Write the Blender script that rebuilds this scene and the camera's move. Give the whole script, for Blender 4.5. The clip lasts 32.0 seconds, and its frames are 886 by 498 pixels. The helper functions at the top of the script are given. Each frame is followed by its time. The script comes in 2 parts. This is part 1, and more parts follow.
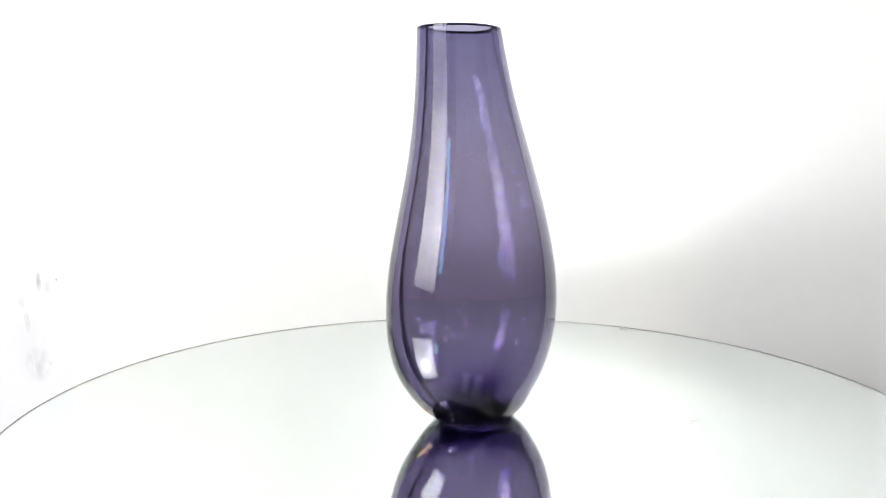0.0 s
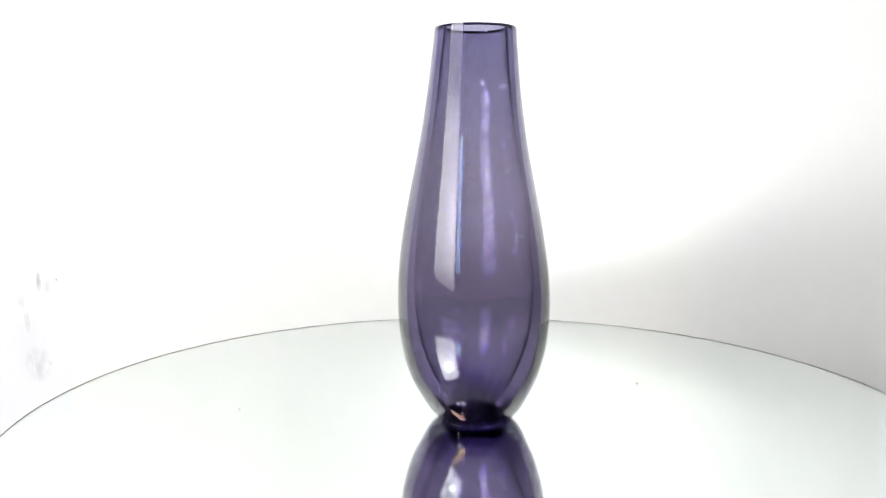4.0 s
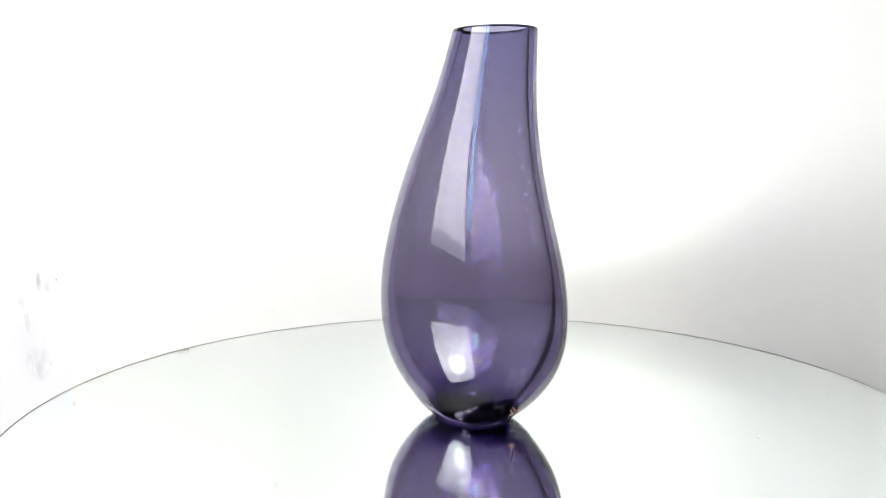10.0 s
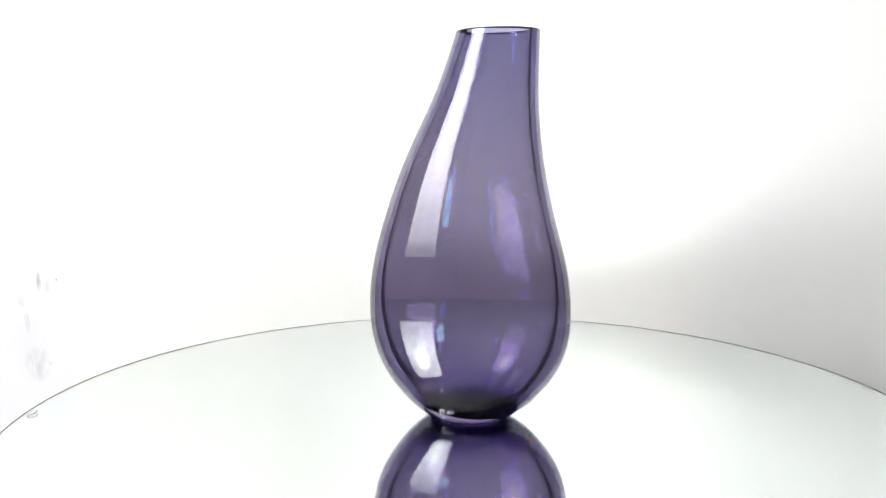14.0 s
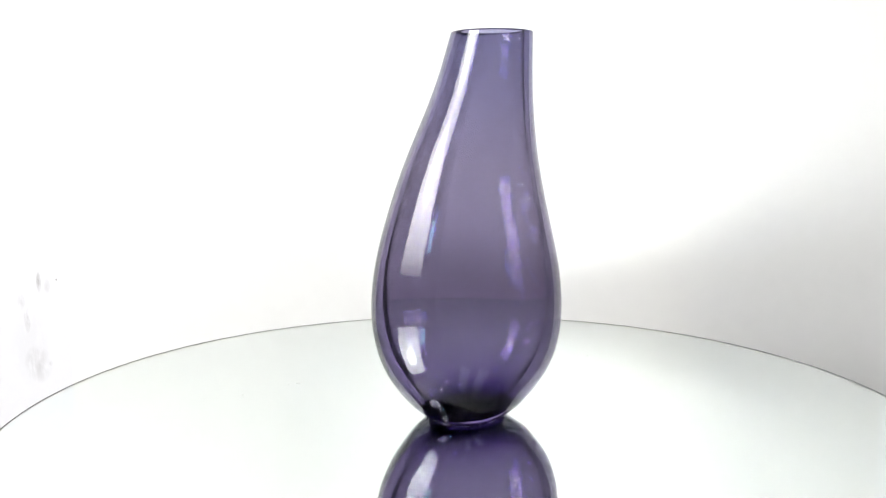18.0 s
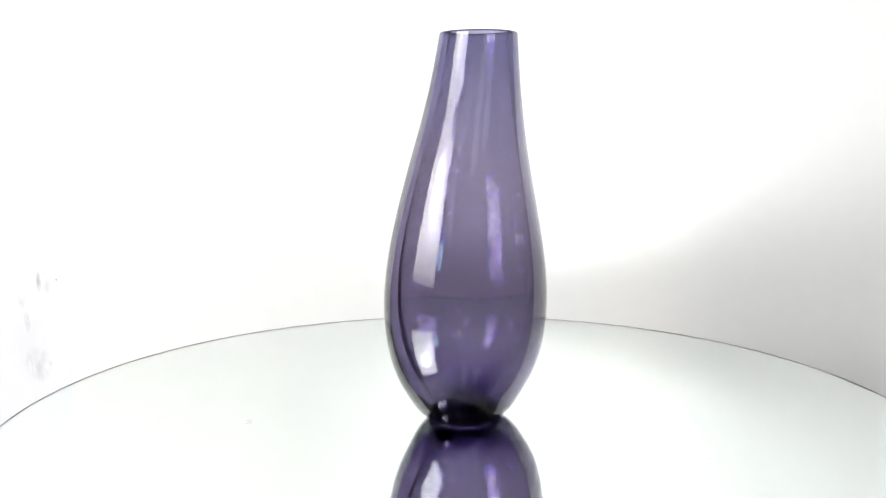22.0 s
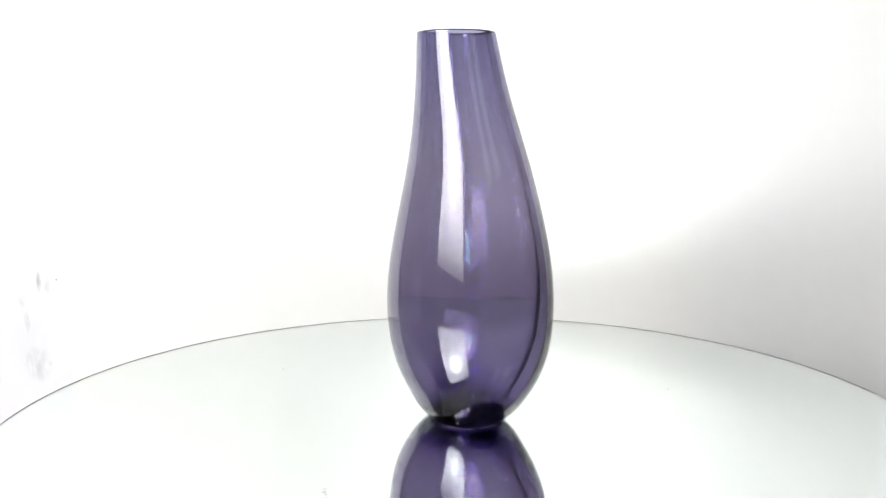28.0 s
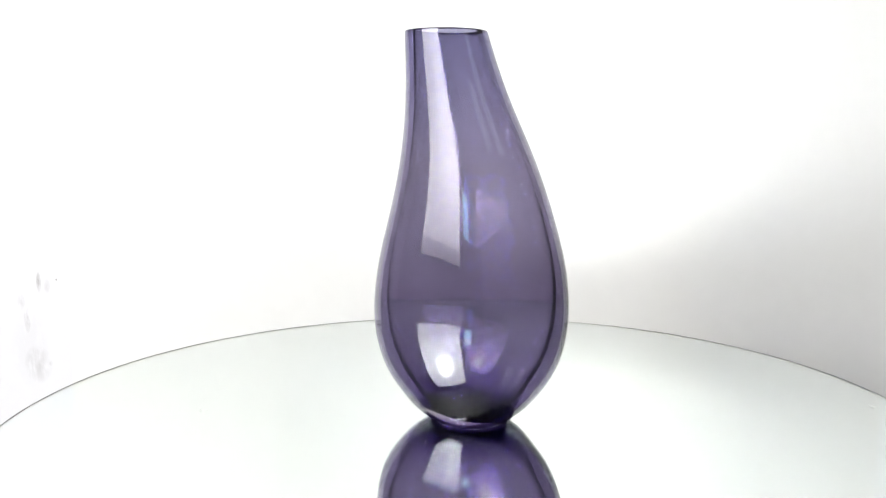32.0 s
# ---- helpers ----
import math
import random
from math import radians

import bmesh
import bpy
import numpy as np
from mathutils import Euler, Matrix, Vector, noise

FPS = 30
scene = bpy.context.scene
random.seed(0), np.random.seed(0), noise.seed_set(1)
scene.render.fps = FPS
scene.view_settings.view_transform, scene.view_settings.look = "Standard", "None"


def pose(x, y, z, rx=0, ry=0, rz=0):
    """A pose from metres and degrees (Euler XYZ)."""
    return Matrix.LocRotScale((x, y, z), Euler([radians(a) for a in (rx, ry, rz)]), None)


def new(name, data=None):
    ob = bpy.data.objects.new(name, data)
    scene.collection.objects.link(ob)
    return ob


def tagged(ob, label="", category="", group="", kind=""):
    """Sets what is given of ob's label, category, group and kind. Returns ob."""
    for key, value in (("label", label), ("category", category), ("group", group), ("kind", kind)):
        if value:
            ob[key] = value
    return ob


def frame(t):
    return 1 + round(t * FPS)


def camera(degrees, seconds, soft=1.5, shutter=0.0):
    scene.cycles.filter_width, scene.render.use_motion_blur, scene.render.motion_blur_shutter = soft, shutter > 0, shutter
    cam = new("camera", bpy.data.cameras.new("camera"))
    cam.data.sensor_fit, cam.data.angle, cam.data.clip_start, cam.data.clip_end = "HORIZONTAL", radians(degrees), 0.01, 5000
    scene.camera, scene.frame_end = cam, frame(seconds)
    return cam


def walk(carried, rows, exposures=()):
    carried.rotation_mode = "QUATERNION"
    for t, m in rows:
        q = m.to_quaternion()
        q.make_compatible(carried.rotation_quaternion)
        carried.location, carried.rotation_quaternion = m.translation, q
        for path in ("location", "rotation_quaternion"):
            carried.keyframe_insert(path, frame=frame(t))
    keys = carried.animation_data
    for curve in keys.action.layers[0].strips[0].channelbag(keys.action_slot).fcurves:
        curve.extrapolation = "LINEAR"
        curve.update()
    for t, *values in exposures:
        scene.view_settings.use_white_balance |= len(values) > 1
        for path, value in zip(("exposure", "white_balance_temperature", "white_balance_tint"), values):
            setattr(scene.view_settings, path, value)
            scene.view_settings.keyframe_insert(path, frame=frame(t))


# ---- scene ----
# ---------------------------------------------------------------- camera
TURN = 0.15029            # platter speed, radians a second
SECONDS = 32.0
cam = camera(52.92, SECONDS, soft=0.6)
EYE = pose(0.0, -0.57008, 0.19290, 90 - 8.1469, 0, 1.791) @ pose(0, 0, 0, 0, 0, -0.051)
walk(cam, [(0.0, EYE), (SECONDS, EYE)])

# ---------------------------------------------------------------- light
world = bpy.data.worlds.new("sky")
scene.world = world
world.use_nodes = True
wt = world.node_tree
sky = wt.nodes.new("ShaderNodeTexSky")
sky.sky_type = "NISHITA"
sky.sun_disc = False
sky.sun_elevation = radians(35)
sky.sun_rotation = radians(120)
wt.links.new(sky.outputs["Color"], wt.nodes["Background"].inputs["Color"])
wt.nodes["Background"].inputs["Strength"].default_value = 0.12
scene.view_settings.exposure = -2.67
scene.cycles.caustics_reflective = True
scene.cycles.caustics_refractive = True
scene.cycles.sample_clamp_indirect = 0.0
scene.cycles.blur_glossy = 0.0

# the room stands askew to the boards; its own x and y are turned by ROOM
ROOM = pose(0, 0, 0, 0, 0, 37)
WALL_X = -1.83                       # wall with the daylight window
WIN_Y = (-0.695, 0.590)              # the wide pane with white, hazy sky
WIN_Z = (0.280, 2.160)
SKY_Y = (-1.085, -0.788)             # narrow clear pane beside it
SKY_Z = (0.576, 0.950)

# ---------------------------------------------------------------- materials
def material(name, colour, rough=0.5, metal=0.0, grain=0.0, scale=30.0, bump=0.0, detail_scale=None):
    m = bpy.data.materials.new(name)
    m.use_nodes = True
    nt = m.node_tree
    b = nt.nodes["Principled BSDF"]
    b.inputs["Base Color"].default_value = (*colour, 1)
    b.inputs["Roughness"].default_value = rough
    b.inputs["Metallic"].default_value = metal
    if grain or bump:
        tc = nt.nodes.new("ShaderNodeTexCoord")
        n1 = nt.nodes.new("ShaderNodeTexNoise")
        n1.inputs["Scale"].default_value = scale
        n1.inputs["Detail"].default_value = 6
        nt.links.new(tc.outputs["Object"], n1.inputs["Vector"])
        n2 = nt.nodes.new("ShaderNodeTexNoise")
        n2.inputs["Scale"].default_value = detail_scale or scale * 12
        n2.inputs["Detail"].default_value = 3
        nt.links.new(tc.outputs["Object"], n2.inputs["Vector"])
        add = nt.nodes.new("ShaderNodeMath")
        add.operation = "ADD"
        nt.links.new(n1.outputs["Fac"], add.inputs[0])
        nt.links.new(n2.outputs["Fac"], add.inputs[1])
        if grain:
            ramp = nt.nodes.new("ShaderNodeMapRange")
            ramp.inputs["From Min"].default_value, ramp.inputs["From Max"].default_value = 0.7, 1.3
            ramp.inputs["To Min"].default_value, ramp.inputs["To Max"].default_value = 1 - grain, 1 + grain
            nt.links.new(add.outputs[0], ramp.inputs["Value"])
            mix = nt.nodes.new("ShaderNodeVectorMath")
            mix.operation = "SCALE"
            mix.inputs[0].default_value = colour
            nt.links.new(ramp.outputs["Result"], mix.inputs["Scale"])
            nt.links.new(mix.outputs["Vector"], b.inputs["Base Color"])
        if bump:
            bp = nt.nodes.new("ShaderNodeBump")
            bp.inputs["Strength"].default_value = 1.0
            bp.inputs["Distance"].default_value = bump
            nt.links.new(add.outputs[0], bp.inputs["Height"])
            nt.links.new(bp.outputs["Normal"], b.inputs["Normal"])
    return m


def glass(name, colour, ior=1.5, rough=0.0, wave=0.0, wave_scale=18.0):
    m = material(name, colour, rough, bump=wave, scale=wave_scale, detail_scale=wave_scale * 2.3) if wave else material(name, colour, rough)
    b = m.node_tree.nodes["Principled BSDF"]
    b.inputs["Transmission Weight"].default_value = 1.0
    b.inputs["IOR"].default_value = ior
    return m


def glow(name, colour, strength):
    m = bpy.data.materials.new(name)
    m.use_nodes = True
    b = m.node_tree.nodes["Principled BSDF"]
    b.inputs["Base Color"].default_value = (0, 0, 0, 1)
    b.inputs["Emission Color"].default_value = (*colour, 1)
    b.inputs["Emission Strength"].default_value = strength
    return m


def smudge(m, spots, axes):
    """Grey rub marks on a board: each spot is centre u, v, half width, half height, strength, in metres on the board."""
    nt = m.node_tree
    b = nt.nodes["Principled BSDF"]
    tc = nt.nodes.new("ShaderNodeTexCoord")
    sep = nt.nodes.new("ShaderNodeSeparateXYZ")
    nt.links.new(tc.outputs["Object"], sep.inputs[0])
    nz = nt.nodes.new("ShaderNodeTexNoise")
    nz.inputs["Scale"].default_value = 130
    nz.inputs["Detail"].default_value = 5
    st = nt.nodes.new("ShaderNodeMapping")
    st.inputs["Scale"].default_value = (1, 1, 0.35)
    nt.links.new(tc.outputs["Object"], st.inputs["Vector"])
    nt.links.new(st.outputs["Vector"], nz.inputs["Vector"])

    def op(kind, a, c):
        n = nt.nodes.new("ShaderNodeMath")
        n.operation = kind
        for i, s in enumerate((a, c)):
            if isinstance(s, (int, float)):
                n.inputs[i].default_value = s
            else:
                nt.links.new(s, n.inputs[i])
        return n.outputs[0]
    u, v = sep.outputs[axes[0]], sep.outputs[axes[1]]
    total = 0.0
    for cu, cv, w, h, k in spots:
        du = op("DIVIDE", op("SUBTRACT", u, cu), w)
        dv = op("DIVIDE", op("SUBTRACT", v, cv), h)
        fall = op("SUBTRACT", 1.0, op("ADD", op("MULTIPLY", du, du), op("MULTIPLY", dv, dv)))
        fall = op("MULTIPLY", op("MAXIMUM", fall, 0.0), k)
        total = op("ADD", total, fall)
    rag = nt.nodes.new("ShaderNodeMapRange")
    rag.inputs["From Min"].default_value, rag.inputs["From Max"].default_value = 0.32, 0.56
    nt.links.new(nz.outputs["Fac"], rag.inputs["Value"])
    fac = op("MINIMUM", op("MULTIPLY", total, rag.outputs["Result"]), 1.0)
    mix = nt.nodes.new("ShaderNodeMix")
    mix.data_type = "RGBA"
    old = b.inputs["Base Color"].links[0].from_socket
    nt.links.new(fac, mix.inputs["Factor"])
    nt.links.new(old, mix.inputs["A"])
    mix.inputs["B"].default_value = (0.22, 0.20, 0.19, 1)
    nt.links.new(mix.outputs["Result"], b.inputs["Base Color"])


def hazy_sky(name, stops, clouds):
    """White sky that changes upwards; stops are (height, strength); a cloud is y, z, inner and outer radius, flatness, added strength."""
    m = glow(name, (1.0, 0.995, 0.99), 1.0)
    nt = m.node_tree
    tc = nt.nodes.new("ShaderNodeTexCoord")
    sep = nt.nodes.new("ShaderNodeSeparateXYZ")
    nt.links.new(tc.outputs["Object"], sep.inputs[0])
    mid = sum(WIN_Z) / 2
    curve = nt.nodes.new("ShaderNodeValToRGB")
    reach = nt.nodes.new("ShaderNodeMapRange")
    reach.inputs["From Min"].default_value, reach.inputs["From Max"].default_value = stops[0][0] - mid, stops[-1][0] - mid
    nt.links.new(sep.outputs["Z"], reach.inputs["Value"])
    nt.links.new(reach.outputs["Result"], curve.inputs["Fac"])
    els = curve.color_ramp.elements
    span = stops[-1][0] - stops[0][0]
    for z, k in stops[1:-1]:
        els.new((z - stops[0][0]) / span)
    for e, (z, k) in zip(els, stops):
        e.color = (k / 1000, k / 1000, k / 1000, 1)
    light = curve.outputs["Color"]
    for y, z, r0, r1, flat, shine in clouds:
        flatten = nt.nodes.new("ShaderNodeVectorMath")
        flatten.operation = "MULTIPLY"
        flatten.inputs[1].default_value = (1, 1, flat)
        nt.links.new(tc.outputs["Object"], flatten.inputs[0])
        away = nt.nodes.new("ShaderNodeVectorMath")
        away.operation = "DISTANCE"
        away.inputs[1].default_value = (0, y - sum(WIN_Y) / 2, (z - mid) * flat)
        nt.links.new(flatten.outputs["Vector"], away.inputs[0])
        puff = nt.nodes.new("ShaderNodeMapRange")
        puff.interpolation_type = "SMOOTHSTEP"
        puff.inputs["To Min"].default_value, puff.inputs["To Max"].default_value = shine / 1000, 0.0
        wisp = nt.nodes.new("ShaderNodeTexNoise")
        wisp.inputs["Scale"].default_value = 4.2
        wisp.inputs["Detail"].default_value = 4
        nt.links.new(tc.outputs["Object"], wisp.inputs["Vector"])
        ragged = nt.nodes.new("ShaderNodeMath")
        ragged.operation = "MULTIPLY_ADD"
        ragged.inputs[1].default_value = 0.32
        nt.links.new(wisp.outputs["Fac"], ragged.inputs[0])
        nt.links.new(away.outputs["Value"], ragged.inputs[2])
        puff.inputs["From Min"].default_value, puff.inputs["From Max"].default_value = r0 + 0.16, r1 + 0.16
        nt.links.new(ragged.outputs[0], puff.inputs["Value"])
        total = nt.nodes.new("ShaderNodeMath")
        total.operation = "ADD"
        nt.links.new(light, total.inputs[0])
        nt.links.new(puff.outputs["Result"], total.inputs[1])
        light = total.outputs[0]
    gain = nt.nodes.new("ShaderNodeMath")
    gain.operation = "MULTIPLY"
    gain.inputs[1].default_value = 1000
    nt.links.new(light, gain.inputs[0])
    nt.links.new(gain.outputs[0], nt.nodes["Principled BSDF"].inputs["Emission Strength"])
    return m


M_GLASS = glass("grey_casing_glass", (0.475, 0.488, 0.468), 1.5)


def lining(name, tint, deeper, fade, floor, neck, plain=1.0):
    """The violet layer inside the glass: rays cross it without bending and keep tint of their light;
    its tint is darkened by height towards the foot and the lip, standing in for light lost
    in thicker glass, and it has pooled on the floor."""
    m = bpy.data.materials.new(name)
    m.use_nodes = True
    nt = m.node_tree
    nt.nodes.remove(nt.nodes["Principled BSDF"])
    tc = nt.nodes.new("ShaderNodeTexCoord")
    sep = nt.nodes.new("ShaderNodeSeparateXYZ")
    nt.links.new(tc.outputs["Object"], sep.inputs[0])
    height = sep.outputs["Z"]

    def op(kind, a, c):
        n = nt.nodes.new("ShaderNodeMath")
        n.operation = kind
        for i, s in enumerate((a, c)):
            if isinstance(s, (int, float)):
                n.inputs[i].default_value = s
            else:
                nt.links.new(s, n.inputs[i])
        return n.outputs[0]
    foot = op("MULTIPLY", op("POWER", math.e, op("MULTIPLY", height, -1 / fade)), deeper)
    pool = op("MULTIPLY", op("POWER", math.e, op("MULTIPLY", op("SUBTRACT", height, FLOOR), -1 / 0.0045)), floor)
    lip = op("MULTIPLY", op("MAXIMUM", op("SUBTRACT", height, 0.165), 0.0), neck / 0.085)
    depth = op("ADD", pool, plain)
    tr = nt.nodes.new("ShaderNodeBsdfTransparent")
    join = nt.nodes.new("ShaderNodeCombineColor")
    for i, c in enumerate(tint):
        extra_tint = op("ADD", op("MULTIPLY", lip, (1.5, 1.1, 0.3)[i]), op("MULTIPLY", foot, (0.98, 0.99, 1.06)[i]))
        nt.links.new(op("POWER", c, op("ADD", depth, extra_tint)), join.inputs[i])
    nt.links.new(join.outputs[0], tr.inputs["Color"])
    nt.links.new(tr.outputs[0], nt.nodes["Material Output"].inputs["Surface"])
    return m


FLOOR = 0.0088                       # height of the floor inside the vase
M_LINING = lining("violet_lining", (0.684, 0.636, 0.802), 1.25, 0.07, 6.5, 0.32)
M_FOOT_TINT = lining("violet_foot_tint", (0.684, 0.636, 0.802), 6.5, 0.004, 0.0, 0.0, 0.0)
M_INNER = glass("clear_inner_glass", (0.99, 0.99, 0.99), 1.5)
# darker copy of the glass, tinted to hold back light through the base
M_UNDERSIDE = glass("darkened_underside_glass", (0.16, 0.15, 0.18), 1.5)
# lip tint darkened to stand in for light lost along the wall
M_LIP = glass("darkened_lip_glass", (0.075, 0.062, 0.13), 1.5)
M_PANE = glass("mirror_glass", (0.955, 0.985, 0.972))
M_SILVER = material("mirror_silver", (0.896, 0.915, 0.910), 0.0, 1.0)
M_UNDER = material("mirror_backing_paint", (0.22, 0.23, 0.23), 0.6, grain=0.1, scale=40)
M_EDGE = material("ground_glass_edge", (0.42, 0.41, 0.385), 0.95, grain=0.1, scale=200)
M_BACK = material("white_board", (0.81, 0.806, 0.780), 0.75, grain=0.012, scale=5, bump=0.0001)
M_SIDE = material("white_side_board", (0.765, 0.760, 0.778), 0.75, grain=0.012, scale=6, bump=0.0001)
M_RSIDE = material("white_side_board_clean", (0.815, 0.812, 0.80), 0.75, grain=0.012, scale=6, bump=0.0001)
M_WALL = material("wall_paint", (0.12, 0.117, 0.114), 0.8, grain=0.03, scale=3, bump=0.0003)
M_CEIL = material("ceiling_paint", (0.45, 0.44, 0.43), 0.85, grain=0.02, scale=3)
M_FLOOR = material("floor_boards", (0.16, 0.12, 0.09), 0.5, grain=0.2, scale=4)
# out of view; kept dark so little light bounces up onto the boards
M_TABLE = material("table_laminate", (0.13, 0.12, 0.115), 0.45, grain=0.02, scale=20)
M_FRAME = material("window_paint", (0.75, 0.75, 0.74), 0.4, grain=0.02, scale=30)
M_HAZE = hazy_sky("hazy_white_sky", ((0.28, 16), (0.41, 20), (0.43, 46), (0.66, 54), (0.82, 92), (1.45, 92), (1.62, 64), (2.16, 56)),
                  ((-0.06, 1.36, 0.0, 0.40, 0.80, 280),))
M_SKY = glow("blue_sky", (0.28, 0.55, 1.0), 48.0)
M_PLINTH = material("turntable_plastic", (0.05, 0.05, 0.055), 0.4, grain=0.05, scale=60)
M_DUST = material("grey_dust", (0.62, 0.62, 0.61), 0.9, grain=0.3, scale=900)
M_RING = material("dried_drop", (0.45, 0.45, 0.44), 0.6, grain=0.2, scale=900)
M_GOLD = material("worn_gilt", (0.38, 0.25, 0.14), 0.5, grain=0.25, scale=900)
M_RED = material("faded_red_ink", (0.22, 0.06, 0.06), 0.6, grain=0.25, scale=900)
M_ETCH = material("engraving", (0.03, 0.026, 0.045), 0.9, grain=0.2, scale=900)
M_SEED = material("glass_seed", (0.04, 0.03, 0.06), 0.2, grain=0.1, scale=900)


# ---------------------------------------------------------------- mesh helpers
def mesh(name, verts, faces, mats, slots=None, smooth=False):
    me = bpy.data.meshes.new(name)
    me.from_pydata(verts, [], faces)
    for m in mats:
        me.materials.append(m)
    if slots:
        me.polygons.foreach_set("material_index", slots)
    if smooth:
        me.polygons.foreach_set("use_smooth", [True] * len(me.polygons))
    me.update()
    return me


def box(name, lo, hi, mat, bevel=0.0, origin=None):
    """A bevelled box between two corners; its origin at the middle of its foot."""
    o = Vector(origin) if origin else Vector(((lo[0] + hi[0]) / 2, (lo[1] + hi[1]) / 2, lo[2]))
    bm = bmesh.new()
    bmesh.ops.create_cube(bm, size=1)
    for v in bm.verts:
        v.co = Vector([(lo[i] + hi[i]) / 2 + v.co[i] * (hi[i] - lo[i]) for i in range(3)]) - o
    if bevel:
        bmesh.ops.bevel(bm, geom=bm.edges[:], offset=bevel, segments=2, affect="EDGES", profile=0.6)
    me = bpy.data.meshes.new(name)
    bm.to_mesh(me)
    bm.free()
    me.materials.append(mat)
    ob = new(name, me)
    ob.location = o
    return ob


def part(name, me, parent, label=""):
    ob = new(name, me)
    ob.parent = parent
    return tagged(ob, label)


# ---------------------------------------------------------------- the room that closes the place
RX0, RX1, RY0, RY1, RZ0, RZ1 = WALL_X, 1.45, -1.70, 1.55, -0.87, 2.38


def setting(name, lo, hi, mat, label, category):
    ob = box(name, lo, hi, mat)
    ob.matrix_world = ROOM @ pose(*ob.location)
    return tagged(ob, label, category, kind="structure")


setting("floor", (RX0 - 0.15, RY0 - 0.15, RZ0 - 0.1), (RX1 + 0.15, RY1 + 0.15, RZ0), M_FLOOR, "plain brown wooden floor of the room", "floor")
setting("ceiling", (RX0 - 0.15, RY0 - 0.15, RZ1), (RX1 + 0.15, RY1 + 0.15, RZ1 + 0.1), M_CEIL, "plain white painted ceiling of the room", "ceiling")
setting("wall_east", (RX1, RY0, RZ0), (RX1 + 0.15, RY1, RZ1), M_WALL, "plain dark grey painted room wall", "wall")
setting("wall_north", (RX0, RY1, RZ0), (RX1, RY1 + 0.15, RZ1), M_WALL, "plain dark grey painted room wall", "wall")
setting("wall_south", (RX0, RY0 - 0.15, RZ0), (RX1, RY0, RZ1), M_WALL, "plain dark grey painted room wall", "wall")


def wall_with_openings():
    """The window wall: a slab with two openings cut through it."""
    ys = [RY0, SKY_Y[0], SKY_Y[1], WIN_Y[0], WIN_Y[1], RY1]
    zs = [RZ0, WIN_Z[0], SKY_Z[0], SKY_Z[1], WIN_Z[1], RZ1]
    bm = bmesh.new()
    for i in range(5):
        for k in range(5):
            sky_hole = i == 1 and k == 2
            win_hole = i == 3 and k in (1, 2, 3)
            if sky_hole or win_hole:
                continue
            g = bmesh.ops.create_cube(bm, size=1)
            for v in g["verts"]:
                v.co = (RX0 - 0.02 + v.co.x * 0.04,
                        (ys[i] + ys[i + 1]) / 2 + v.co.y * (ys[i + 1] - ys[i]),
                        (zs[k] + zs[k + 1]) / 2 + v.co.z * (zs[k + 1] - zs[k]))
    bmesh.ops.remove_doubles(bm, verts=bm.verts, dist=1e-5)
    seen = {}
    for f in bm.faces:
        seen.setdefault(tuple(round(c, 4) for c in f.calc_center_median()), []).append(f)
    bmesh.ops.delete(bm, geom=[f for fs in seen.values() if len(fs) > 1 for f in fs], context="FACES_ONLY")
    me = bpy.data.meshes.new("wall_west")
    bm.to_mesh(me)
    bm.free()
    me.materials.append(M_WALL)
    ob = new("wall_west", me)
    ob.matrix_world = ROOM.copy()
    return tagged(ob, "dark grey painted room wall with a daylight window", "wall", kind="structure")


wall_with_openings()


def window_frame(name, ys, zs, label):
    root = tagged(new(name), label, "window", kind="structure")
    root.location = (RX0 - 0.02, sum(ys) / 2, zs[0])
    w = 0.012
    for lo, hi in (((-0.02, ys[0], zs[0]), (0.02, ys[1], zs[0] + w)), ((-0.02, ys[0], zs[1] - w), (0.02, ys[1], zs[1])),
                   ((-0.02, ys[0], zs[0] + w), (0.02, ys[0] + w, zs[1] - w)), ((-0.02, ys[1] - w, zs[0] + w), (0.02, ys[1], zs[1] - w))):
        ob = box("window_frame", (lo[0] + RX0 - 0.02, lo[1], lo[2]), (hi[0] + RX0 - 0.02, hi[1], hi[2]), M_FRAME, 0.002)
        ob.location -= root.location
        ob.parent = root
    root.matrix_world = ROOM @ pose(*root.location)
    return root


window_frame("window_1", WIN_Y, WIN_Z, "tall white-painted window with bright daylight")
window_frame("window_2", SKY_Y, SKY_Z, "narrow clear window pane showing blue sky")
def backdrop(ys, zs, mat, label):
    """A plain glowing sheet of sky just outside a pane."""
    y, z = (ys[1] - ys[0]) / 2, (zs[1] - zs[0]) / 2
    ob = tagged(new("backdrop", mesh("backdrop", [(0, -y, -z), (0, y, -z), (0, y, z), (0, -y, z)], [(0, 1, 2, 3)], [mat])), label, "sky", kind="structure")
    ob.matrix_world = ROOM @ pose(RX0 - 0.045, sum(ys) / 2, sum(zs) / 2)


backdrop(WIN_Y, WIN_Z, M_HAZE, "white hazy sky with one bright cloud outside")
backdrop(SKY_Y, SKY_Z, M_SKY, "clear blue sky outside the window")



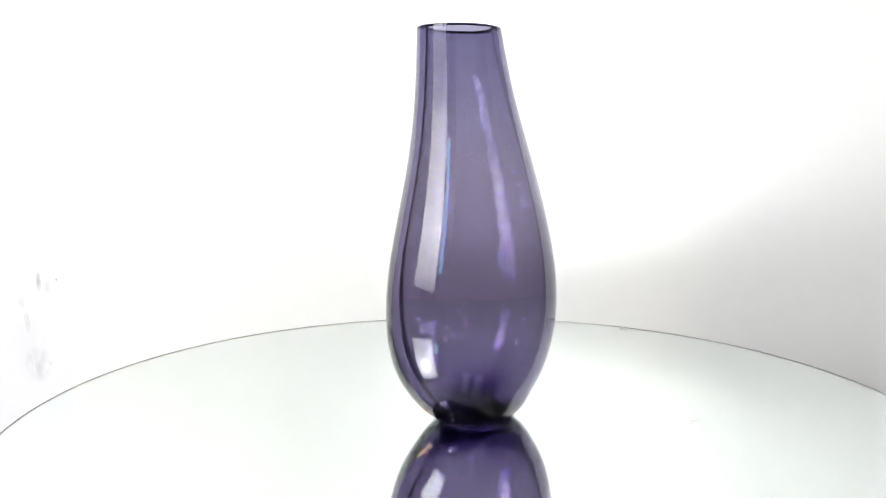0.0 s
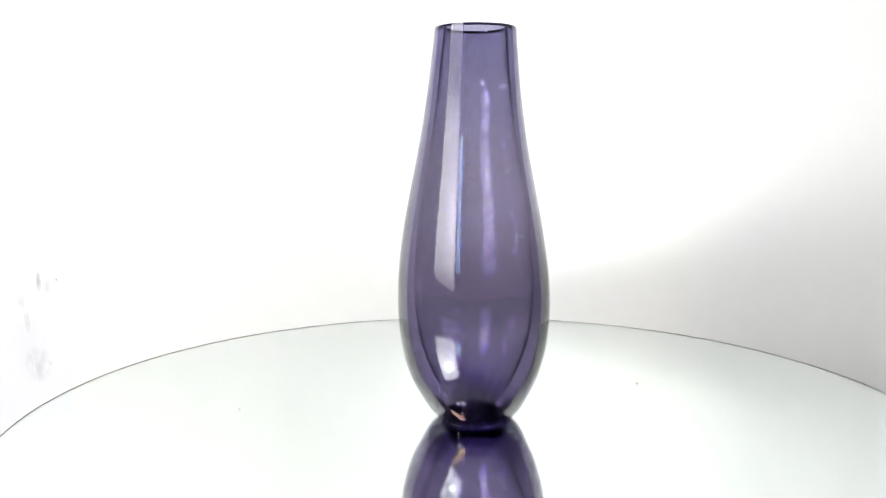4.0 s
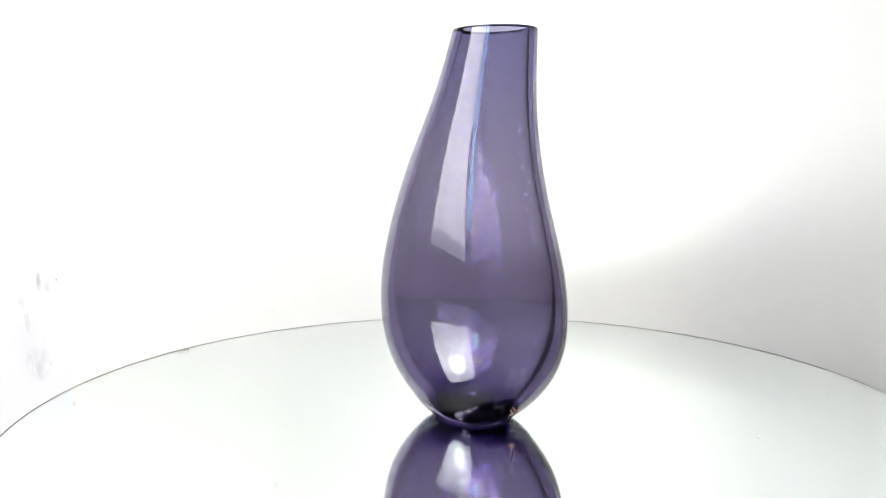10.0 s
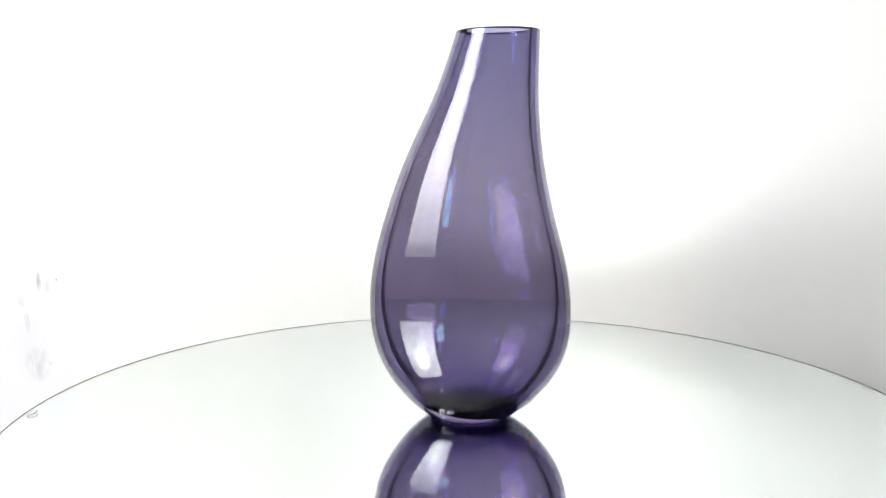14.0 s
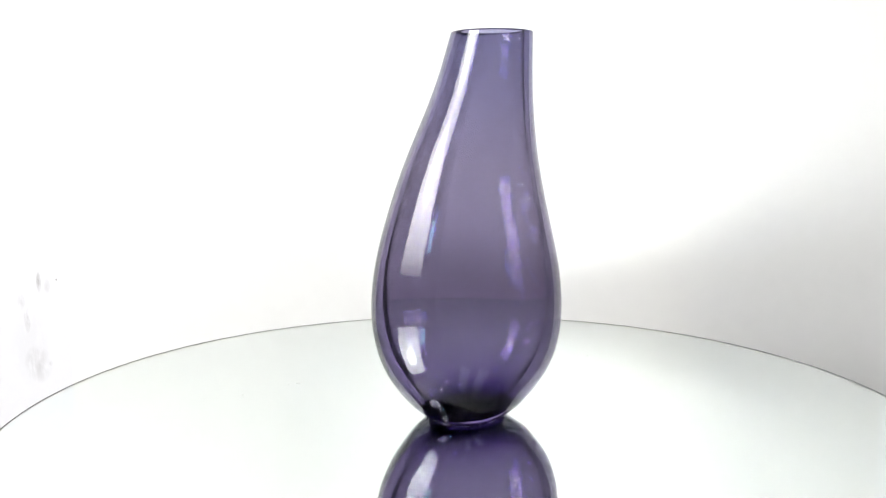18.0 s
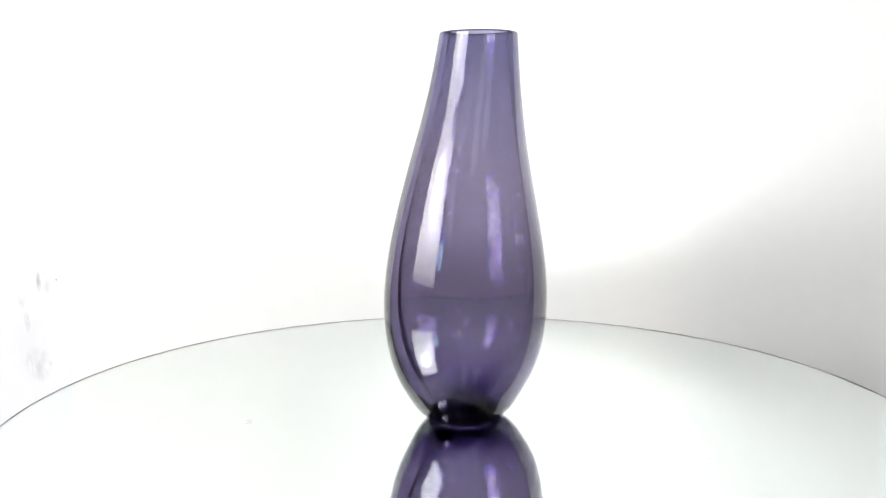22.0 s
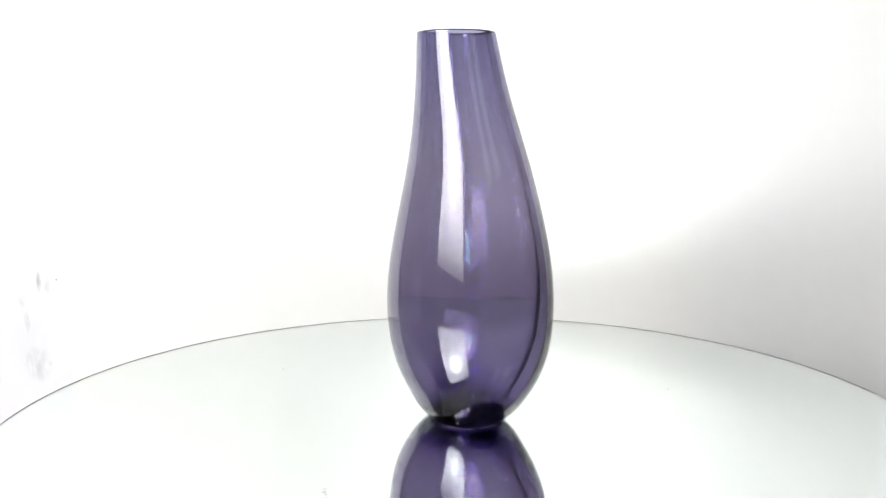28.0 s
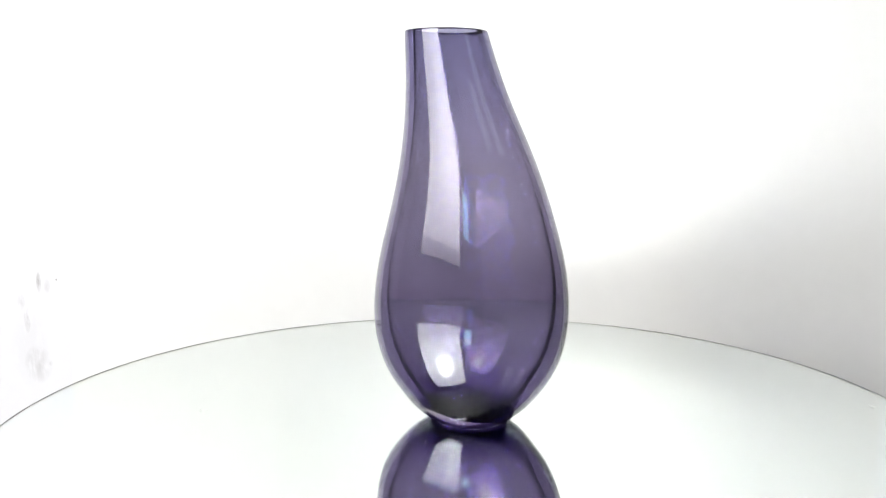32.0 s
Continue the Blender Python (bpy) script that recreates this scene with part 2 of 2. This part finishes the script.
def reflector_panel(x, y, turn):
    """An added pale panel under the ceiling, high up behind the camera, out of view; a stand-in that puts faint streaks
    in the glass.
    """
    root = tagged(new("reflector_panel"), "added white panel, unseen, for pale streaks in the glass", "panel", group="panels under the ceiling")
    root.matrix_world = pose(x, y, 0.92, 0, 0, turn)
    for name, lo, hi in (("board", (-0.14, -0.011, 0.0), (0.14, 0.011, RZ1 - 0.95)), ("rail", (-0.145, -0.016, RZ1 - 0.95), (0.145, 0.016, RZ1 - 0.92))):
        ob = box(name, lo, hi, M_FRAME, 0.004)
        ob.parent = root


reflector_panel(0.50, -1.00, 49)
reflector_panel(0.86, -0.72, 49)

# ---------------------------------------------------------------- table, boards and turntable foot
TABLE_Z = -0.17
BACK_Y, LEFT_X, RIGHT_X = 0.365, -0.4365, 0.4400


def table():
    root = tagged(new("table"), "unseen laminate support table, dark to cut bounced light", "table")
    root.location = (0, -0.05, RZ0)
    h = TABLE_Z - RZ0
    lo, hi = Vector((-0.62, -0.42, 0)), Vector((0.62, 0.47, 0))

    def piece(name, a, b, bevel):
        ob = box(name, a, b, M_TABLE, bevel)
        ob.parent = root
    piece("tabletop", (lo.x, lo.y, h - 0.03), (hi.x, hi.y, h), 0.004)
    for x in (lo.x + 0.03, hi.x - 0.08):
        for y in (lo.y + 0.03, hi.y - 0.08):
            piece("leg", (x, y, 0), (x + 0.05, y + 0.05, h - 0.03), 0.004)


table()
tagged(box("back_board", (LEFT_X, BACK_Y, TABLE_Z), (RIGHT_X, BACK_Y + 0.008, 0.62), M_BACK),
       "smooth white backdrop board standing behind the turntable", "backdrop board")
tagged(box("side_board", (LEFT_X - 0.105, BACK_Y, TABLE_Z), (LEFT_X, BACK_Y + 0.008, 0.62), M_SIDE),
       "white board with grey rub marks beside the backdrop", "backdrop board")
right = tagged(box("side_board", (RIGHT_X, BACK_Y, TABLE_Z), (RIGHT_X + 0.11, BACK_Y + 0.008, 0.62), M_RSIDE, 0.0, (RIGHT_X, BACK_Y, TABLE_Z)),
               "clean white board folded forward beside the backdrop", "backdrop board")
right.rotation_euler = (0, 0, radians(-3))
# rub marks, on the board's own width and height
CX = LEFT_X - 0.0525
smudge(M_SIDE, [(u - CX, v - TABLE_Z, w, h, k) for u, v, w, h, k in (
    (-0.4676, 0.0209, 0.0032, 0.0130, 0.62), (-0.4586, 0.0166, 0.0045, 0.010, 0.22), (-0.4877, -0.0010, 0.0050, 0.010, 0.30),
    (-0.4828, -0.0198, 0.0040, 0.016, 0.42), (-0.4735, -0.0704, 0.016, 0.022, 0.26), (-0.4597, -0.0690, 0.0028, 0.0035, 0.40),
    (-0.4800, -0.0419, 0.024, 0.06, 0.07), (-0.4480, 0.0240, 0.0012, 0.0016, 0.7))], ("X", "Z"))


def lathe(name, profile, mats, slots, seg=128):
    """A turned solid from (radius, height, slot) rows; the first and the last row close it at the axis."""
    verts, faces, mi = [], [], []
    for r, z in profile:
        for k in range(seg):
            a = 2 * math.pi * k / seg
            verts.append((r * math.cos(a), r * math.sin(a), z))
    for i in range(len(profile) - 1):
        for k in range(seg):
            j = (k + 1) % seg
            faces.append((i * seg + k, i * seg + j, (i + 1) * seg + j, (i + 1) * seg + k))
            mi.append(slots[i])
    faces.append(tuple(reversed(range(seg))))
    mi.append(slots[0])
    n = (len(profile) - 1) * seg
    faces.append(tuple(range(n, n + seg)))
    mi.append(slots[-1])
    return mesh(name, verts, faces, mats, mi)


foot = tagged(new("turntable_foot", lathe("turntable_foot", [(0.155, 0), (0.160, 0.004), (0.160, 0.13), (0.156, 0.136), (0.09, 0.136), (0.088, 0.1642)],
              [M_PLINTH], [0] * 6, 96)), "dark round motor foot under the mirror plate", "turntable")
foot.location = (0, 0, TABLE_Z)

# ---------------------------------------------------------------- mirror plate
PLATE_R, PLATE_T = 0.300, 0.0022
ECC = (0.00342, -0.00326)
plate = tagged(new("mirror_plate"), "round mirror plate, clean with a few dust specks", "turntable plate")
def disc(name, r, z, mat, down, seg=256):
    """A flat round face."""
    verts = [(r * math.cos(2 * math.pi * k / seg), r * math.sin(2 * math.pi * k / seg), z) for k in range(seg)]
    return mesh(name, verts, [tuple(range(seg))[::-1] if down else tuple(range(seg))], [mat])


def edge_ring(name, rows, mat, seg=256):
    """The side of the plate from (radius, height) rows, open above and below."""
    verts = [(r * math.cos(2 * math.pi * k / seg), r * math.sin(2 * math.pi * k / seg), z) for r, z in rows for k in range(seg)]
    faces = [(i * seg + k, i * seg + (k + 1) % seg, (i + 1) * seg + (k + 1) % seg, (i + 1) * seg + k) for i in range(len(rows) - 1) for k in range(seg)]
    return mesh(name, verts, faces, [mat])


part("glass", disc("glass", PLATE_R - 0.0003, 0.0, M_PANE, False), plate, "clear greenish glass face of the mirror")
part("silvering", disc("silvering", PLATE_R - 0.0003, -PLATE_T, M_SILVER, True), plate, "bright silver layer under the glass")
part("ground_edge", edge_ring("ground_edge", [(PLATE_R - 0.0003, -PLATE_T), (PLATE_R, -PLATE_T + 0.0003), (PLATE_R, -0.0003), (PLATE_R - 0.0003, 0.0)], M_EDGE),
     plate, "thin dull grey ground edge")
part("backing", lathe("backing", [(PLATE_R - 0.0012, -PLATE_T - 0.0035), (PLATE_R - 0.0008, -PLATE_T - 0.0002)], [M_UNDER], [0, 0], 256), plate, "grey painted back of the mirror")


def speck(x, y, w, h, turn, name="dust_speck", seed=0, mat=None):
    """A thin ragged fleck lying on the plate."""
    rnd = random.Random(seed)
    n = 14
    ring = [(w * (0.6 + 0.4 * rnd.random()) * math.cos(2 * math.pi * k / n), h * (0.6 + 0.4 * rnd.random()) * math.sin(2 * math.pi * k / n)) for k in range(n)]
    verts = [(a, b, 0.0) for a, b in ring] + [(a * 0.6, b * 0.6, 0.00012) for a, b in ring]
    faces = [(k, (k + 1) % n, n + (k + 1) % n, n + k) for k in range(n)] + [tuple(range(n, 2 * n))]
    ob = part(name, mesh(name, verts, faces, [mat or M_DUST]), plate)
    ob.matrix_local = pose(x - ECC[0], y - ECC[1], 0.0001, 0, 0, turn)


# ---------------------------------------------------------------- the vase
LEAN = -2.1455                        # direction of the wider axis, on the platter
BASE_AT = (0.00326, -0.00125)
FULL = 2 / 2.087                      # sections a little fuller than an ellipse
Z_K = (0.0, 0.006, 0.014, 0.026, 0.045, 0.070, 0.100, 0.135, 0.170, 0.210, 0.2502)
A_K = (0.02600, 0.03476, 0.04340, 0.05311, 0.06219, 0.06560, 0.06276, 0.05392, 0.04393, 0.03302, 0.02620)
B_K = (0.02330, 0.02920, 0.03400, 0.03996, 0.04601, 0.04914, 0.04818, 0.04306, 0.03600, 0.02924, 0.02462)
C_K = (-0.0002, 0.0004, 0.0009, 0.0013, 0.0012, 0.0005, 0.0, 0.0003, 0.0032, 0.0106, 0.0180)
D_K = (-0.0001, -0.0003, -0.0006, -0.0010, -0.0013, -0.0014, -0.0017, -0.0021, -0.0023, -0.0021, -0.0016)


def bulge(c):
    return math.copysign(abs(c) ** FULL, c)


def spline(ys):
    """Natural cubic through the knots Z_K."""
    n, h = len(Z_K), np.diff(Z_K)
    m, r = np.eye(n), np.zeros(n)
    for i in range(1, n - 1):
        m[i, i - 1], m[i, i], m[i, i + 1] = h[i - 1], 2 * (h[i - 1] + h[i]), h[i]
        r[i] = 6 * ((ys[i + 1] - ys[i]) / h[i] - (ys[i] - ys[i - 1]) / h[i - 1])
    s = np.linalg.solve(m, r)

    def at(z):
        i = min(max(int(np.searchsorted(Z_K, z)) - 1, 0), n - 2)
        t = z - Z_K[i]
        return float(ys[i] + t * ((ys[i + 1] - ys[i]) / h[i] - h[i] * (2 * s[i] + s[i + 1]) / 6) + t * t * s[i] / 2 + t ** 3 * (s[i + 1] - s[i]) / (6 * h[i]))
    return at


half_a, half_b, mid_u, mid_v = spline(A_K), spline(B_K), spline(C_K), spline(D_K)
TOP = 0.2491


def wall(z):
    """Thickness of the glass at a height."""
    return 0.0064 + 0.0150 * math.exp(-math.hypot(z, 0.018) / 0.052)


def ring(z, inset, seg, squeeze=1.0):
    out = []
    zc = min(max(z, 0.0), TOP)
    a, b, c, d = (half_a(zc) - inset) * squeeze, (half_b(zc) - inset) * squeeze, mid_u(zc), mid_v(zc)
    for k in range(seg):
        t = 2 * math.pi * k / seg
        u, v = c + a * bulge(math.cos(t)), d + b * bulge(math.sin(t))
        # the rim is cut a little askew
        skew = 0.0003 * max(0.0, (z - 0.2) / 0.05) * math.cos(t)
        out.append((u * math.cos(LEAN) - v * math.sin(LEAN), u * math.sin(LEAN) + v * math.cos(LEAN), z + skew))
    return out


def on_vase(t, z, out=0.0):
    a, b, c, d = half_a(z) + out, half_b(z) + out, mid_u(z), mid_v(z)
    u, v = c + a * bulge(math.cos(t)), d + b * bulge(math.sin(t))
    return Vector((u * math.cos(LEAN) - v * math.sin(LEAN), u * math.sin(LEAN) + v * math.cos(LEAN), z))


def skin(name, rows, slots, mats, cap_first=False, cap_last=False):
    """One smooth skin over a row of rings."""
    seg = len(rows[0])
    verts = [p for r in rows for p in r]
    faces, mi = [], []
    for i in range(len(rows) - 1):
        for k in range(seg):
            j = (k + 1) % seg
            faces.append((i * seg + k, i * seg + j, (i + 1) * seg + j, (i + 1) * seg + k))
            mi.append(slots[i])
    if cap_first:
        faces.append(tuple(reversed(range(seg))))
        mi.append(slots[0])
    if cap_last:
        n = (len(rows) - 1) * seg
        faces.append(tuple(range(n, n + seg)))
        mi.append(slots[-1])
    return mesh(name, verts, faces, mats, mi, True)


def build_vase(seg=128):
    root = tagged(new("vase"), "leaning violet thick-walled glass teardrop vase on a mirror", "vase")
    BOWL, edge, w = 0.018, 0.0010, wall(TOP)
    # underside: ground, slightly hollow, inside a narrow foot ring; its glass is darkened to dim light through it
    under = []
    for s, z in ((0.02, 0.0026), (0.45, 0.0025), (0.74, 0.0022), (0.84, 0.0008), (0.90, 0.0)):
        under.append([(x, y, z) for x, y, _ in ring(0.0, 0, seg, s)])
    outer = [under[-1]] + [[(x, y, z) for x, y, _ in ring(0.0, 0, seg, q)] for q, z in ((0.94, 0.0001), (0.975, 0.0003))]
    for i in range(96):
        outer.append(ring(0.0008 + (TOP - edge - 0.0008) * (i / 95) ** 1.35, 0, seg))
    lip = [outer[-1]]                   # flat polished lip with softened edges
    for k in range(1, 7):
        a = math.pi / 2 * k / 6
        lip.append(ring(TOP - edge + edge * math.sin(a), edge * (1 - math.cos(a)), seg))
    for k in range(7):
        a = math.pi / 2 * (1 - k / 6)
        lip.append(ring(TOP - edge + edge * math.sin(a), w - edge * (1 - math.cos(a)), seg))
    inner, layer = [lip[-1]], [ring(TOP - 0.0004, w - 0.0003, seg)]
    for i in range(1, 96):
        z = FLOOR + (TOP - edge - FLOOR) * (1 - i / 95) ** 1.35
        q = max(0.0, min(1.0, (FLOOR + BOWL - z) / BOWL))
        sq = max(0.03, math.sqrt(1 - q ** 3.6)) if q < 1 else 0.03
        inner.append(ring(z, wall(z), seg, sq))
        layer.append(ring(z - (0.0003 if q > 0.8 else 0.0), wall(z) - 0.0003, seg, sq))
    part("outer_wall", skin("outer_wall", outer, [0] * len(outer), [M_GLASS]), root)
    part("inner_wall", skin("inner_wall", inner, [0] * len(inner), [M_INNER], False, True), root, "smooth inner face of the glass")
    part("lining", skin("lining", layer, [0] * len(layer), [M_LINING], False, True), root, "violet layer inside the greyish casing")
    # added tint shell: darkens light that crosses the solid foot, most at the bottom
    foot_tint = [ring(0.0008 + 0.0272 * (i / 19) ** 1.3, 0.0015, seg) for i in range(20)]
    part("foot_tint", skin("foot_tint", foot_tint, [0] * len(foot_tint), [M_FOOT_TINT]), root, "added violet shell that darkens light through the solid foot")
    part("lip", skin("lip", lip, [0] * len(lip), [M_LIP]), root, "flat polished lip, darkened in place of absorption along the wall")
    part("base", skin("base", under, [0] * len(under), [M_UNDERSIDE], True), root, "slightly hollow underside in darkened glass")
    return root


vase = build_vase()


def ink(name, path, width, mat, label=""):
    """A thin raised stroke that follows the glass: path of (turn, height) on the outside, width in metres."""
    verts, faces, n = [], [], len(path)
    for i, (t, z) in enumerate(path):
        here = on_vase(t, z, 0.00008)
        ahead = on_vase(*path[min(i + 1, n - 1)], 0.00008) - on_vase(*path[max(i - 1, 0)], 0.00008)
        out = (on_vase(t, z, 0.001) - on_vase(t, z)).normalized()
        side = ahead.cross(out).normalized() * width / 2
        verts += [here - side, here - side * 0.8 + out * 0.00012, here + side * 0.8 + out * 0.00012, here + side]
    for i in range(n - 1):
        for k in range(3):
            faces.append((i * 4 + k, i * 4 + k + 1, i * 4 + k + 5, i * 4 + k + 4))
    return part(name, mesh(name, verts, faces, [mat], None, True), vase, label)


def seed_bubble(t, z, r):
    bm = bmesh.new()
    bmesh.ops.create_uvsphere(bm, u_segments=10, v_segments=8, radius=r)
    p = on_vase(t, z, -0.002)
    for v in bm.verts:
        v.co = Vector((v.co.x, v.co.y, v.co.z * 1.5)) + p
    me = bpy.data.meshes.new("seed_bubble")
    bm.to_mesh(me)
    bm.free()
    me.materials.append(M_SEED)
    part("seed_bubble", me, vase, "tiny dark seed in the glass")


# worn maker's scribble low on the flank
MT = -0.34
for dz in (0.0, 0.0022):
    ink("gilt_stroke", [(MT - 0.085 + 0.17 * k / 6, 0.0146 + dz - 0.0052 * k / 6) for k in range(7)], 0.0008, M_GOLD, "worn gilt pen stroke")
ink("red_stroke", [(MT + 0.03 + 0.016 * k, 0.0128 + 0.0010 * math.sin(2.3 * k)) for k in range(7)], 0.0008, M_RED, "faded red pen scribble")
for k in range(4):
    ink("gilt_tick", [(MT + 0.02 + 0.032 * k, 0.0084 + 0.0003 * (k % 2)), (MT + 0.034 + 0.032 * k, 0.0104)], 0.0006, M_GOLD, "worn gilt pen tick")
for k in range(5):
    ink("engraved_bar", [(MT - 0.39 + 0.034 * k, 0.0165), (MT - 0.388 + 0.034 * k, 0.0192)], 0.0003, M_ETCH, "faint engraved bar")
for t, z, r in ((6.021, 0.156, 0.0003), (1.309, 0.131, 0.0003), (3.272, 0.119, 0.0003), (2.487, 0.0566, 0.0003), (5.171, 0.1907, 0.00025)):
    seed_bubble(t, z, r)
# flecks and marks on the mirror
for x, y, w, h, a, sd in ((0.145, -0.008, 0.0034, 0.0018, 20, 1), (0.150, -0.003, 0.0016, 0.0010, 70, 2), (-0.124, 0.096, 0.0022, 0.0013, 40, 3),
                          (-0.023, -0.181, 0.0020, 0.0012, 10, 4), (0.001, 0.2757, 0.0034, 0.0014, 30, 5), (0.0473, -0.0318, 0.0007, 0.0004, 15, 6),
                          (0.164, 0.032, 0.0018, 0.0010, 0, 7), (0.028, 0.2936, 0.0030, 0.0013, 175, 8), (-0.020, -0.176, 0.0010, 0.0007, 0, 9)):
    speck(x, y, w * 0.8, h * 0.8, a, seed=sd)


def drop_ring(x, y, w, h, turn, thick=0.0007, seg=28, side=6):
    """A dried ring of a drop on the plate's rim."""
    verts, faces = [], []
    for i in range(seg):
        a = 2 * math.pi * i / seg
        t = thick * (0.75 + 0.35 * math.sin(a + 0.6))
        for k in range(side):
            b = 2 * math.pi * k / side
            verts.append(((w + t * math.cos(b)) * math.cos(a), (h + t * math.cos(b)) * math.sin(a), 0.4 * t * (1 + math.sin(b))))
    for i in range(seg):
        for k in range(side):
            i2, k2 = (i + 1) % seg, (k + 1) % side
            faces.append((i * side + k, i2 * side + k, i2 * side + k2, i * side + k2))
    ob = part("drop_ring", mesh("drop_ring", verts, faces, [M_RING], None, True), plate, "dried grey drop ring near the edge")
    ob.matrix_local = pose(x - ECC[0], y - ECC[1], 0.0002, 0, 0, turn)


drop_ring(0.1452, 0.2546, 0.0046, 0.0022, 150)


# ---------------------------------------------------------------- how they turn
def platter(t):
    """The platter's pose: it spins, with a slight wobble."""
    a = TURN * t
    lift = -0.00003 * math.cos(a) - 0.00009 * math.sin(a)
    return pose(0, 0, lift, 0, 0, math.degrees(a)) @ pose(0, 0, 0, math.degrees(-0.00012), math.degrees(0.00139), 0)


def motions():
    times = [SECONDS * k / 64 for k in range(65)]
    walk(plate, [(t, platter(t) @ pose(ECC[0], ECC[1], 0)) for t in times])
    walk(vase, [(t, platter(t) @ pose(BASE_AT[0], BASE_AT[1], 0.0004)) for t in times])


motions()
